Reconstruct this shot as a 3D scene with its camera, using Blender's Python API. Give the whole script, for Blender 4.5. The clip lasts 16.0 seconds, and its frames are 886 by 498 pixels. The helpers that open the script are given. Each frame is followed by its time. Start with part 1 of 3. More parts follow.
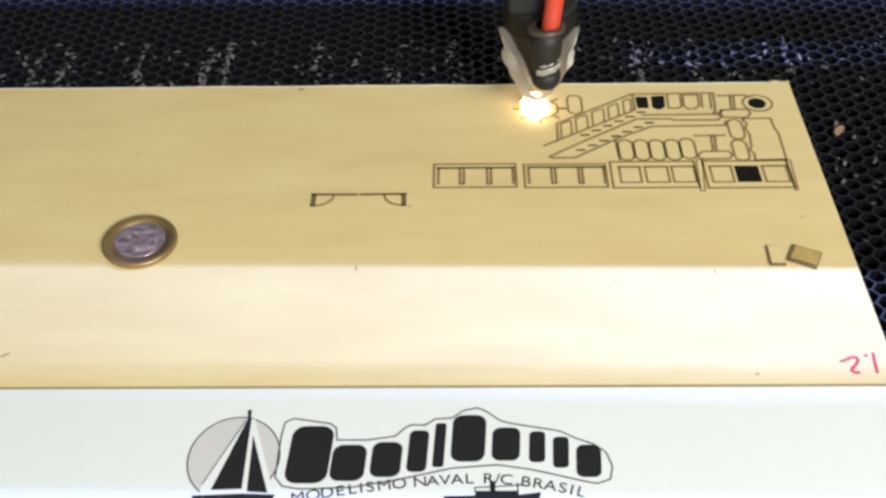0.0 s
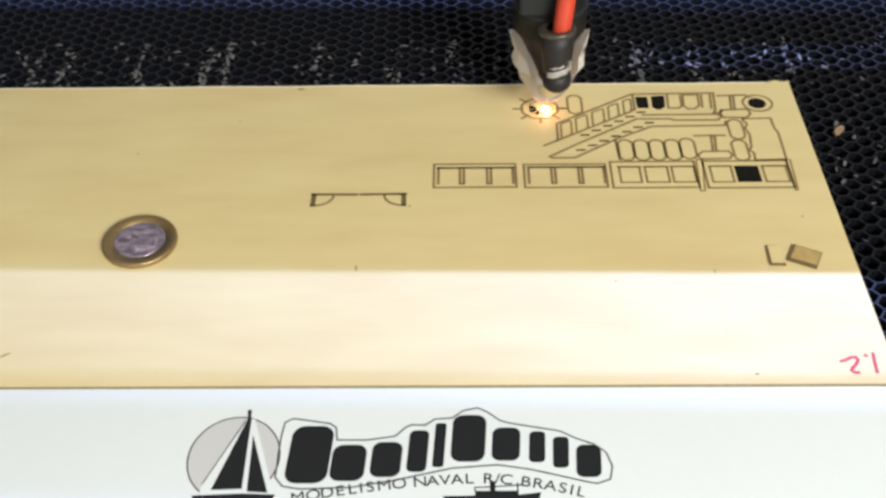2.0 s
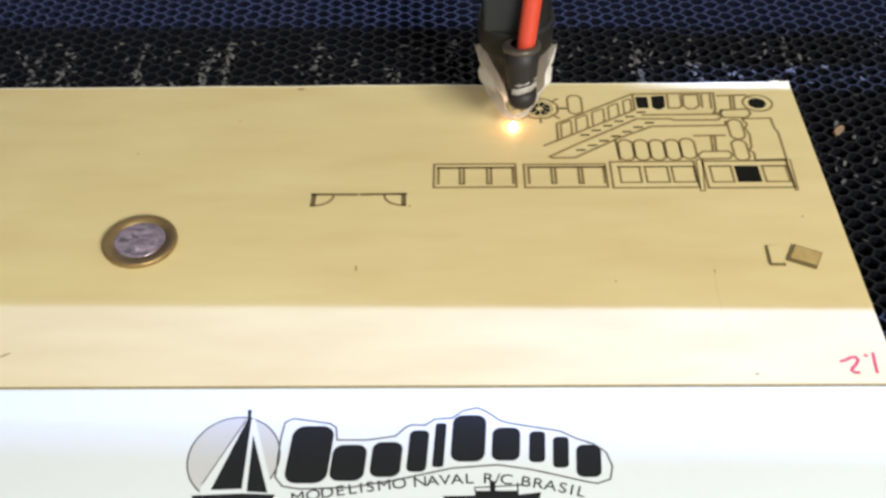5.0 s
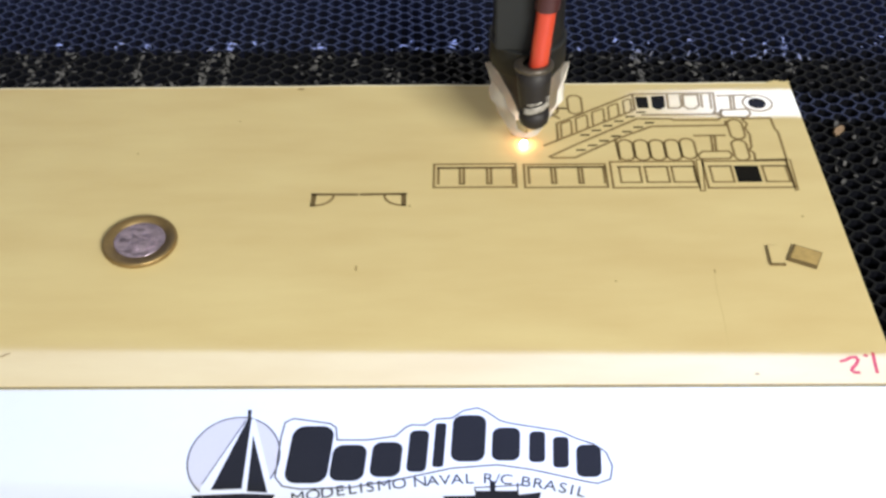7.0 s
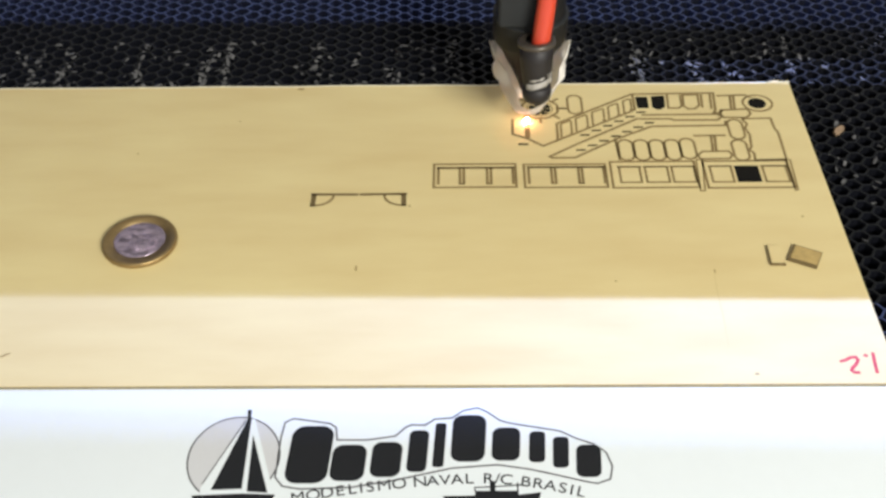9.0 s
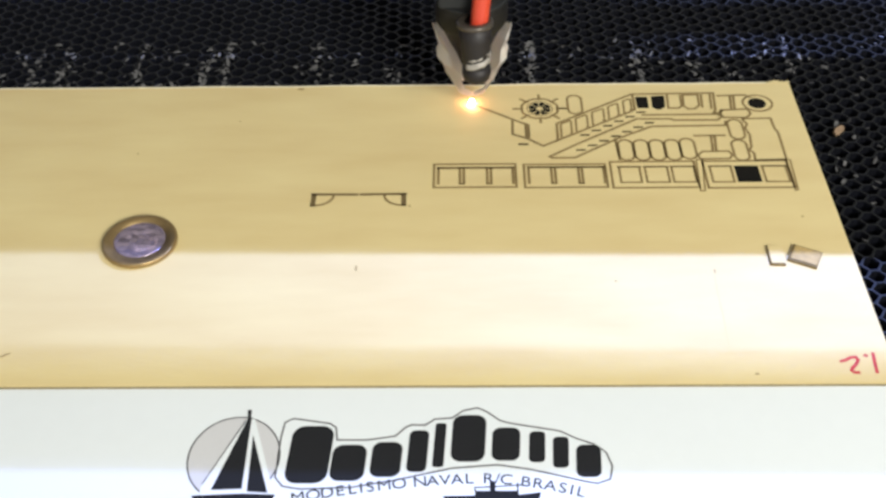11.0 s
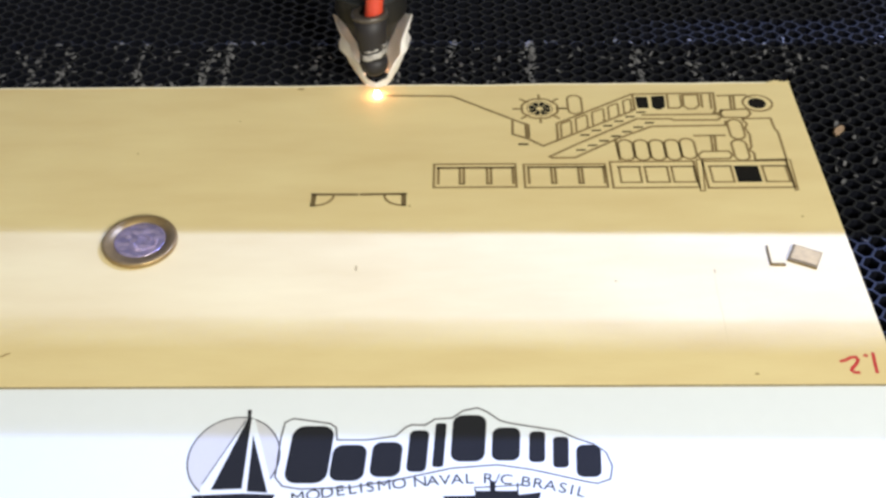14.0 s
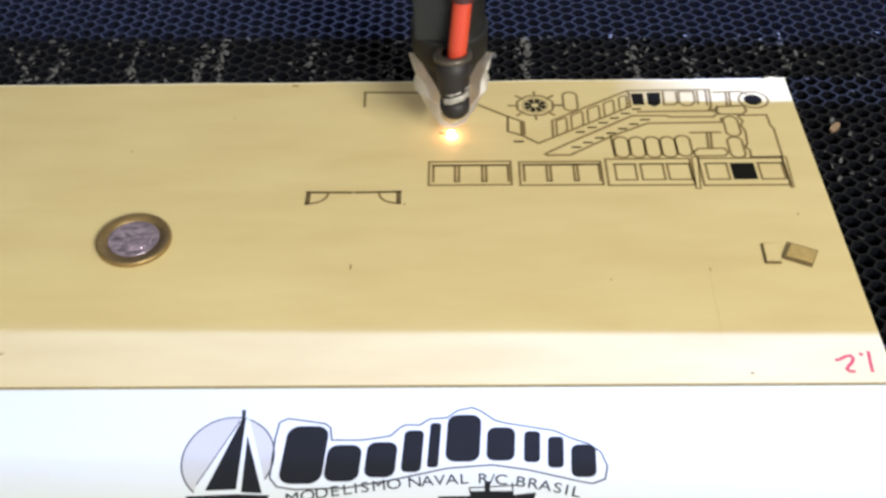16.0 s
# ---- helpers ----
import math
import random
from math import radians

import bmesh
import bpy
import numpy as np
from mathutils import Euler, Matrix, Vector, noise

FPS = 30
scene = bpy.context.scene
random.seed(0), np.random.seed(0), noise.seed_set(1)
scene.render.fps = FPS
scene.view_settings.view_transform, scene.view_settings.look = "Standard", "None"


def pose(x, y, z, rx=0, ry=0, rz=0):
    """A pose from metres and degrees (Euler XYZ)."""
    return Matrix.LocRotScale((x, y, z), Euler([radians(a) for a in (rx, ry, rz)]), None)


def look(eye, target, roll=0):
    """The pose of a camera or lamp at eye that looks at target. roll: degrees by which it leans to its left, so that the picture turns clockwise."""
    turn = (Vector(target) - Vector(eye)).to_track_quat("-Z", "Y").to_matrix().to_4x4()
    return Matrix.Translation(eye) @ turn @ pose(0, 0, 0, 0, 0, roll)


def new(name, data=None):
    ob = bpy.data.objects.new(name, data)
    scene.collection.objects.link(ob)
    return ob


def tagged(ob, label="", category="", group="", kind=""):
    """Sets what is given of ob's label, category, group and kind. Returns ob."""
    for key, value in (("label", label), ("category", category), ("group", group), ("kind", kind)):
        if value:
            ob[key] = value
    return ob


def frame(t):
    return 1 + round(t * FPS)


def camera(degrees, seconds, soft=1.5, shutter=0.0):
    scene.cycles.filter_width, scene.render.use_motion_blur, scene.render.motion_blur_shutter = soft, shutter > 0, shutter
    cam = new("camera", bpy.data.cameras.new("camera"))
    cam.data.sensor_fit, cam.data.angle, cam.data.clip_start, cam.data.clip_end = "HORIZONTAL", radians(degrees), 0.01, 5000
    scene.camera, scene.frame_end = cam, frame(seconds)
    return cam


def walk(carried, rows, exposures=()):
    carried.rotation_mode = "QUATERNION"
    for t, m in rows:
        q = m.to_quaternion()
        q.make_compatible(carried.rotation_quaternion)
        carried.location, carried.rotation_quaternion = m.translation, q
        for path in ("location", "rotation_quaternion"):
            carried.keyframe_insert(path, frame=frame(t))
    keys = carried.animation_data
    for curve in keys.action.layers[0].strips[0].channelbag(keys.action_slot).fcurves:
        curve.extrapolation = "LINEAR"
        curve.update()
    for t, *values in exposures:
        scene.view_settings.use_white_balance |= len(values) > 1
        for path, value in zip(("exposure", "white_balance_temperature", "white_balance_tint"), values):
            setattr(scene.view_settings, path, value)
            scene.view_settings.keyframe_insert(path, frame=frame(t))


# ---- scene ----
cam = camera(43.17, 16.0, soft=2.8, shutter=0.5)
BT = 0.0012  # top of the plywood sheet over the bed


def aim(px, py, pz, pitch, roll, yaw):
    """Camera pose from its place, downward pitch, roll and yaw to the left, in degrees."""
    p, w = radians(pitch), radians(yaw)
    ahead = Vector((-math.sin(w) * math.cos(p), math.cos(w) * math.cos(p), -math.sin(p)))
    eye = Vector((px, py, pz + BT))
    return look(eye, eye + ahead, roll)


STILL = aim(-0.13898, -0.23082, 0.27576, 43.144, -1.256, 1.336)
walk(cam, [
    (0.0, STILL), (14.6, STILL),
    (14.7, aim(-0.13911, -0.23089, 0.27581, 43.060, -1.265, 1.275)),
    (14.8, aim(-0.13920, -0.23102, 0.27585, 42.961, -1.290, 1.178)),
    (14.9, aim(-0.13931, -0.23210, 0.27662, 42.855, -1.259, 1.201)),
    (15.0, aim(-0.13932, -0.23319, 0.27795, 42.781, -1.253, 1.215)),
    (15.1, aim(-0.13975, -0.23278, 0.27740, 42.584, -1.235, 1.100)),
    (15.2, aim(-0.13972, -0.23254, 0.27705, 42.466, -1.220, 1.009)),
    (15.3, aim(-0.13968, -0.23267, 0.27719, 42.416, -1.171, 0.988)),
    (15.4, aim(-0.13942, -0.23229, 0.27707, 42.377, -1.181, 0.973)),
    (15.5, aim(-0.13899, -0.23137, 0.27779, 42.495, -1.205, 1.009)),
    (15.6, aim(-0.13916, -0.23108, 0.27651, 42.547, -1.211, 0.934)),
    (15.7, aim(-0.13917, -0.23068, 0.27614, 42.759, -1.190, 0.899)),
    (15.8, aim(-0.13908, -0.22999, 0.27583, 43.023, -1.263, 0.882)),
    (15.9, aim(-0.13891, -0.22938, 0.27568, 43.275, -1.275, 0.917)),
    (16.0, aim(-0.13809, -0.22825, 0.27692, 43.602, -1.219, 1.167)),
])

# ---- light ----
world = bpy.data.worlds.new("workshop")
scene.world = world
world.use_nodes = True
world.node_tree.nodes["Background"].inputs[0].default_value = (1.0, 0.97, 0.92, 1)
world.node_tree.nodes["Background"].inputs[1].default_value = 0.48
scene.view_settings.exposure = 0.0


def area(name, m, sx, sy, watts, colour):
    data = bpy.data.lights.new(name, "AREA")
    data.shape, data.size, data.size_y, data.energy, data.color = "RECTANGLE", sx, sy, watts, colour
    ob = new(name, data)
    ob.matrix_world = m
    return ob


# unseen bluish strip over the bed, inferred from shadow edges; the other lamps are added
area("unseen_cool_strip", look((0.06, 0.2, 0.39), (0.06, 0.70, -0.476)), 0.07, 0.006, 6.9, (0.285, 0.395, 1.0))
# added strip that brightens the left of the sheet
area("unseen_cool_strip", look((-0.20, 0.2, 0.39), (-0.20, 0.966, -0.253)), 0.40, 0.006, 1.2, (0.285, 0.395, 1.0))
# added strip tilted back, only to brighten the left of the honeycomb
area("unseen_cool_strip", look((-0.27, 0.202, 0.39), (-0.27, 1.162, 0.195)), 0.40, 0.006, 42.0, (0.285, 0.395, 1.0))
# added soft fill from the front right; its source is unseen
area("soft_side_light", look((0.50, -1.10, 0.85), (-0.16, 0.08, 0)), 0.55, 0.40, 37.0, (1.0, 0.975, 0.90))

# ---- materials ----


def mat(name, colour, rough=0.6, metal=0.0, vary=0.15, scale=60.0, bump=0.0, bscale=400.0, stretch=(1, 1, 1), glow=None, spec=0.5):
    """A surface with colour that varies at two scales and fine relief; coordinates in metres."""
    m = bpy.data.materials.new(name)
    m.use_nodes = True
    nt = m.node_tree
    b = nt.nodes["Principled BSDF"]
    b.inputs["Roughness"].default_value, b.inputs["Metallic"].default_value = rough, metal
    b.inputs["Specular IOR Level"].default_value = spec
    tc = nt.nodes.new("ShaderNodeNewGeometry")
    mp = nt.nodes.new("ShaderNodeMapping")
    mp.inputs["Scale"].default_value = stretch
    nt.links.new(tc.outputs["Position"], mp.inputs["Vector"])
    n1, n2 = nt.nodes.new("ShaderNodeTexNoise"), nt.nodes.new("ShaderNodeTexNoise")
    n1.inputs["Scale"].default_value, n2.inputs["Scale"].default_value = scale, scale * 9
    n1.inputs["Detail"].default_value = n2.inputs["Detail"].default_value = 4
    mix = nt.nodes.new("ShaderNodeMix")
    for n in (n1, n2):
        nt.links.new(mp.outputs[0], n.inputs["Vector"])
    add = nt.nodes.new("ShaderNodeMath")
    add.operation = "MULTIPLY_ADD"
    add.inputs[1].default_value = 0.45
    nt.links.new(n2.outputs[0], add.inputs[0])
    half = nt.nodes.new("ShaderNodeMath")
    half.operation = "MULTIPLY"
    half.inputs[1].default_value = 0.55
    nt.links.new(n1.outputs[0], half.inputs[0])
    nt.links.new(half.outputs[0], add.inputs[2])
    mix.data_type = "RGBA"
    nt.links.new(add.outputs[0], mix.inputs["Factor"])
    mix.inputs[6].default_value = (*[c * (1 - vary * 2) for c in colour], 1)
    mix.inputs[7].default_value = (*[min(1, c * (1 + vary * 2)) for c in colour], 1)
    nt.links.new(mix.outputs[2], b.inputs["Base Color"])
    if bump:
        n3, bp = nt.nodes.new("ShaderNodeTexNoise"), nt.nodes.new("ShaderNodeBump")
        n3.inputs["Scale"].default_value = bscale
        nt.links.new(mp.outputs[0], n3.inputs["Vector"])
        nt.links.new(n3.outputs[0], bp.inputs["Height"])
        bp.inputs["Strength"].default_value, bp.inputs["Distance"].default_value = bump, 0.0004
        nt.links.new(bp.outputs[0], b.inputs["Normal"])
    if glow:
        b.inputs["Emission Color"].default_value, b.inputs["Emission Strength"].default_value = (*glow[0], 1), glow[1]
    return m


PLY = mat("birch_ply", (0.650, 0.522, 0.258), 0.6, vary=0.085, scale=9, bump=0.12, bscale=900, stretch=(0.25, 1, 1))
# pale and orange streaks along the grain
PLYMIX = next(n for n in PLY.node_tree.nodes if n.type == "MIX")
PLYMIX.inputs[6].default_value, PLYMIX.inputs[7].default_value = (0.485, 0.342, 0.14, 1), (0.775, 0.692, 0.37, 1)
PLYEDGE = mat("ply_edge", (0.19, 0.155, 0.08), 0.7, vary=0.2, scale=300)
CHAR = mat("charred_cut", (0.215, 0.150, 0.056), 0.85, vary=0.25, scale=250)
BURNT = mat("burnt_line", (0.130, 0.090, 0.032), 0.85, vary=0.25, scale=250)
BLACK = mat("engraved_black", (0.008, 0.0075, 0.006), 0.9, spec=0.1, vary=0.3, scale=500, bump=0.4, bscale=1500)
SLOT = mat("burnt_slot_brown", (0.045, 0.032, 0.012), 0.85, spec=0.1, vary=0.3, scale=300)
PAPER = mat("white_paper", (0.675, 0.725, 0.74), 0.6, vary=0.02, scale=20, bump=0.04, bscale=200)
INK = mat("black_ink", (0.014, 0.015, 0.017), 0.7, spec=0.15, vary=0.1, scale=80)
GREYINK = mat("grey_ink", (0.52, 0.53, 0.54), 0.6, vary=0.03, scale=80)
# recess shade and blue light put into the wall colour; top edges lighter
COMB = mat("shaded_blue_steel", (0.0014, 0.0019, 0.0044), 0.6, 0.0, vary=0.4, scale=30, bump=0.3, bscale=800, spec=0.2)
COMBEDGE = mat("lighter_steel_edge", (0.0062, 0.0072, 0.0076), 0.5, 0.1, vary=0.49, scale=70, bump=0.3, bscale=800, spec=0.3)
# the lamp's blue light is put into the tray's colour
TRAY = mat("blue_lit_tray", (0.0050, 0.0088, 0.048), 0.5, vary=0.3, scale=15)
ANODISED = mat("black_metal", (0.008, 0.0077, 0.0074), 0.55, 0.0, spec=0.3, vary=0.25, scale=120, bump=0.1, bscale=900)
RUBBER = mat("black_rubber", (0.014, 0.012, 0.012), 0.55, spec=0.35, vary=0.25, scale=150, bump=0.15, bscale=900)
RIM = mat("worn_brass_grey", (0.085, 0.072, 0.058), 0.4, 0.5, vary=0.3, scale=300)
RED = mat("red_hose", (0.50, 0.050, 0.022), 0.38, vary=0.08, scale=120)
SLEEVE = mat("dark_red_sleeve", (0.045, 0.010, 0.010), 0.5, vary=0.2, scale=120)
TAPE = mat("crumpled_tape", (0.30, 0.285, 0.255), 0.4, 0.1, vary=0.5, scale=420, bump=0.6, bscale=600)
SHIELD = mat("torn_white_plastic", (0.90, 0.88, 0.83), 0.55, vary=0.12, scale=160, bump=0.6, bscale=250)
# thin plastic lets light through
SN = SHIELD.node_tree
THIN, BOTH = SN.nodes.new("ShaderNodeBsdfTranslucent"), SN.nodes.new("ShaderNodeMixShader")
THIN.inputs["Color"].default_value = (0.90, 0.87, 0.80, 1)
BOTH.inputs[0].default_value = 0.42
SN.links.new(SN.nodes["Principled BSDF"].outputs[0], BOTH.inputs[1])
SN.links.new(THIN.outputs[0], BOTH.inputs[2])
SN.links.new(BOTH.outputs[0], SN.nodes["Material Output"].inputs["Surface"])
GOLD = mat("bronze_ring", (0.32, 0.225, 0.10), 0.42, 0.75, vary=0.25, scale=400, bump=0.15, bscale=700)
SILVER = mat("steel_disc", (0.50, 0.41, 0.63), 0.25, 0.85, vary=0.5, scale=260, bump=0.9, bscale=260)
REDPEN = mat("red_marker", (0.45, 0.03, 0.035), 0.6, vary=0.2, scale=300)
CHIP = mat("wood_chip", (0.26, 0.18, 0.11), 0.7, vary=0.3, scale=300)
ASH = mat("pale_ash", (0.11, 0.11, 0.11), 0.9, spec=0.1, vary=0.5, scale=300, bump=0.6, bscale=900)
STAIN = mat("brown_stain", (0.33, 0.24, 0.10), 0.7, vary=0.2, scale=300)
CRACK = mat("grain_line", (0.56, 0.45, 0.215), 0.7, vary=0.1, scale=300)
OUTLINE = mat("soft_grey_ink", (0.10, 0.10, 0.105), 0.7, spec=0.2, vary=0.1, scale=80)
RAW = mat("edge_highlight_pale", (0.74, 0.69, 0.52), 0.7, vary=0.1, scale=200)
OFFPLY = mat("darker_ply", (0.42, 0.30, 0.11), 0.6, vary=0.35, scale=300)
PLATE = mat("dark_plate", (0.014, 0.0155, 0.016), 0.6, spec=0.3, vary=0.1, scale=60)
STEELRAIL = mat("rail_metal", (0.2, 0.2, 0.21), 0.4, 0.8, vary=0.15, scale=60)
CASE = mat("machine_case", (0.030, 0.033, 0.040), 0.5, vary=0.15, scale=8)
SPOT = mat("laser_spot", (1, 0.8, 0.5), 0.5, vary=0, glow=((1.0, 0.46, 0.24), 160))
FLAME = mat("flame", (1, 0.8, 0.5), 0.5, vary=0, glow=((1.0, 0.70, 0.44), 7))

# ---- helpers for meshes ----


def part(name, bm, material, parent=None, label="", smooth=False):
    me = bpy.data.meshes.new(name)
    bmesh.ops.recalc_face_normals(bm, faces=bm.faces)
    bm.to_mesh(me)
    bm.free()
    me.materials.append(material)
    if smooth:
        for p in me.polygons:
            p.use_smooth = True
    ob = new(name, me)
    if parent:
        ob.parent = parent
    return tagged(ob, label)


def box(bm, x0, x1, y0, y1, z0, z1, bev=0.0):
    r = bmesh.ops.create_cube(bm, size=1, matrix=Matrix.Translation(((x0 + x1) / 2, (y0 + y1) / 2, (z0 + z1) / 2)) @ Matrix.Diagonal((x1 - x0, y1 - y0, z1 - z0, 1)))
    if bev:
        bmesh.ops.bevel(bm, geom=list({e for v in r["verts"] for e in v.link_edges}), offset=bev, segments=2, affect="EDGES")


def lathe(bm, profile, n=40, m=Matrix(), a0=0.0, a1=2 * math.pi):
    """Turns a profile of (radius, height) round the z axis."""
    whole = a1 - a0 > 6.28
    rings = []
    for k in range(n if whole else n + 1):
        a = a0 + (a1 - a0) * k / n
        rings.append([bm.verts.new(m @ Vector((r * math.cos(a), r * math.sin(a), z))) for r, z in profile])
    for k in range(n):
        p, s = rings[k], rings[(k + 1) % len(rings)]
        for i in range(len(profile) - 1):
            bm.faces.new((p[i], s[i], s[i + 1], p[i + 1]))
    return rings


def slab(bm, pts, z0, z1):
    """A flat plate with the outline pts."""
    a = [bm.verts.new((x, y, z0)) for x, y in pts]
    b = [bm.verts.new((x, y, z1)) for x, y in pts]
    bm.faces.new(b)
    bm.faces.new(a[::-1])
    for i in range(len(pts)):
        j = (i + 1) % len(pts)
        bm.faces.new((a[i], a[j], b[j], b[i]))


def strip(bm, pts, w, z0, z1, closed=False):
    """A line of width w along pts, mitred at its corners."""
    pts = [Vector(p) for p in pts]
    if (pts[0] - pts[-1]).length < 1e-7:
        pts, closed = pts[:-1], True
    n, rows = len(pts), []
    for i, p in enumerate(pts):
        before = p - pts[i - 1] if closed or i else pts[1] - p
        after = pts[(i + 1) % n] - p if closed or i < n - 1 else before
        u, v = before.normalized(), after.normalized()
        side = Vector((-u.y - v.y, u.x + v.x))
        side = side.normalized() if side.length > .05 else Vector((-u.y, u.x))
        side *= w / 2 / max(.45, abs(side.dot(Vector((-u.y, u.x)))))
        end = Vector((0, 0)) if closed or 0 < i < n - 1 else (v * (w * .3) if i else u * (-w * .3))
        rows.append([bm.verts.new((*(p + end + side * k), z)) for k, z in ((1, z0), (1, z1), (-1, z1), (-1, z0))])
    for i in range(n if closed else n - 1):
        p, q = rows[i], rows[(i + 1) % n]
        for k in range(3):
            bm.faces.new((p[k], q[k], q[k + 1], p[k + 1]))
    if not closed:
        bm.faces.new(rows[0])
        bm.faces.new(rows[-1][::-1])


def ring_pts(cx, cy, rx, ry, n=28):
    return [(cx + rx * math.cos(2 * math.pi * k / n), cy + ry * math.sin(2 * math.pi * k / n)) for k in range(n)]


def pill_pts(cx, cy, rx, ry, n=9):
    """A slot with round ends, upright when ry > rx."""
    r, out = min(rx, ry), []
    for k in range(2 * n):
        a = math.pi * (k + 0.5) / n
        c, s = math.cos(a), math.sin(a)
        out.append((cx + r * c + (rx - r) * (1 if c > 0 else -1), cy + r * s + (ry - r) * (1 if s > 0 else -1)))
    return out


def mm(pts):
    return [(x / 1000, y / 1000) for x, y in pts]


# ---- bed ----
def honeycomb_bed():
    """Stretched hexagon cells of thin upright strips."""
    dx, dy, w, deep = 0.0055, 0.0066, 0.00040, 0.012
    verts, faces = [], []

    def wall(p, s):
        d = Vector((s[0] - p[0], s[1] - p[1])).normalized() * w
        nx, ny = -d.y, d.x
        i = len(verts)
        for qx, qy in ((p[0] + nx, p[1] + ny), (p[0] - nx, p[1] - ny), (s[0] - nx, s[1] - ny), (s[0] + nx, s[1] + ny)):
            lift = noise.noise((qx * 60, qy * 60, 0)) * 0.0002 - 0.0002
            verts.extend([(qx, qy, lift), (qx, qy, -deep)])
        for k in range(4):
            j = (k + 1) % 4
            faces.append((i + 2 * k, i + 2 * j, i + 2 * j + 1, i + 2 * k + 1))
        faces.append((i, i + 2, i + 4, i + 6))

    def jog(x, y):
        v = noise.noise_vector((x * 55, y * 55, 3.1))
        return (x + v.x * 0.0014 + 0.0005 * math.sin(y * 40), y + v.y * 0.0014 + 0.01 * x)

    for c in range(-82, 28):
        for r in range(-18, 52):
            x, y = c * dx, (r + (c % 2) * 0.5) * dy
            if -0.40 < x < -0.012 and -0.05 < y < 0.145:
                continue
            tl, tr, right, br = (x - dx * .27, y + dy / 2), (x + dx * .27, y + dy / 2), (x + dx * .73, y), (x + dx * .27, y - dy / 2)
            for p, s in ((tl, tr), (tr, right), (right, br)):
                wall(jog(*p), jog(*s))
    me = bpy.data.meshes.new("honeycomb_bed")
    me.from_pydata(verts, [], faces)
    me.materials.append(COMB)
    me.materials.append(COMBEDGE)
    me.polygons.foreach_set("material_index", [1 if k % 5 == 4 else 0 for k in range(len(faces))])
    ob = new("honeycomb_bed", me)
    return tagged(ob, "dark steel honeycomb cutting bed", "cutting bed", kind="structure")


honeycomb_bed()
bm = bmesh.new()
box(bm, -0.46, 0.17, -0.13, 0.36, -0.016, -0.0125)
tagged(part("tray", bm, TRAY), "dark tray under the honeycomb bed, coloured with blue light", "tray", kind="structure")
# walls out of view, side ones raised to block light from the surroundings
bm = bmesh.new()
for x0, x1, y0, y1, z1 in ((-0.475, -0.461, -0.14, 0.375, 0.16), (0.171, 0.185, -0.14, 0.375, 0.10), (-0.4605, 0.1705, 0.361, 0.375, 0.04)):
    box(bm, x0, x1, y0, y1, -0.02, z1, 0.002)
tagged(part("machine_wall", bm, CASE), "unseen dark walls round the bed that hold back side light", "machine wall", kind="structure")
bm = bmesh.new()
box(bm, -0.475, 0.185, -0.14, 0.375, -0.20, -0.021, 0.004)
tagged(part("machine_base", bm, CASE), "dark painted metal machine base under the bed", "machine base", kind="structure")
bm = bmesh.new()
box(bm, -1.2, 1.2, -1.2, 1.2, -0.22, -0.2005)
tagged(part("floor", bm, mat("workshop_floor", (0.35, 0.33, 0.30), 0.7, vary=0.1, scale=3)), "plain grey surface that the machine stands on", "floor", kind="structure")

# ---- plywood sheet with its cuts ----
sheet = tagged(new("plywood_sheet"), "thin pale plywood sheet with laser-cut parts on a honeycomb bed", "plywood sheet")
bm = bmesh.new()
box(bm, -0.43, 0.0, 0.0, 0.1657, 0.0, BT)
bmesh.ops.subdivide_edges(bm, edges=[e for e in bm.edges if abs(e.verts[0].co.x - e.verts[1].co.x) > 0.1], cuts=60)
for v in bm.verts:
    if v.co.y > 0.1:
        v.co.y += noise.noise((v.co.x * 35, 7, 0)) * 0.0006
    if v.co.x > -0.001 and v.co.y > 0.1:
        v.co.y -= 0.001
panel = part("panel", bm, PLY, sheet)
bm = bmesh.new()
box(bm, -0.43, -0.0002, -0.0003, -0.0001, 0.0001, BT - 0.0002)
part("cut_edge", bm, PLYEDGE, sheet, "browned cut edge")
# thin highlight on the far edge, drawn as a pale strip
bm = bmesh.new()
strip(bm, [(-0.43 + .42 * k / 42, 0.1655 + noise.noise(((-0.43 + .42 * k / 42) * 35, 7, 0)) * 0.0006) for k in range(43)], 0.0008, BT - .0005, BT + .00006)
part("edge_highlight", bm, RAW, sheet, "pale painted highlight along the far edge")
Z0, Z1 = BT - 0.0003, BT + 0.00005
LW = 0.0011


def cut(name, shapes, w=LW, label=""):
    """Cut lines: shapes are (points in millimetres, closed), each a part of its own."""
    for pts, closed in shapes:
        bm = bmesh.new()
        strip(bm, mm(pts), w, Z0, Z1, closed)
        ob = part(name, bm, BURNT if "darker" in label else CHAR, sheet, label)
    return ob


def solid(name, pts, label="", material=None):
    bm = bmesh.new()
    slab(bm, mm(pts), Z0, Z1 + 0.00002)
    return part(name, bm, material or BLACK, sheet, label)


def rect(x0, y0, x1, y1):
    return [(x0, y0), (x1, y0), (x1, y1), (x0, y1)]


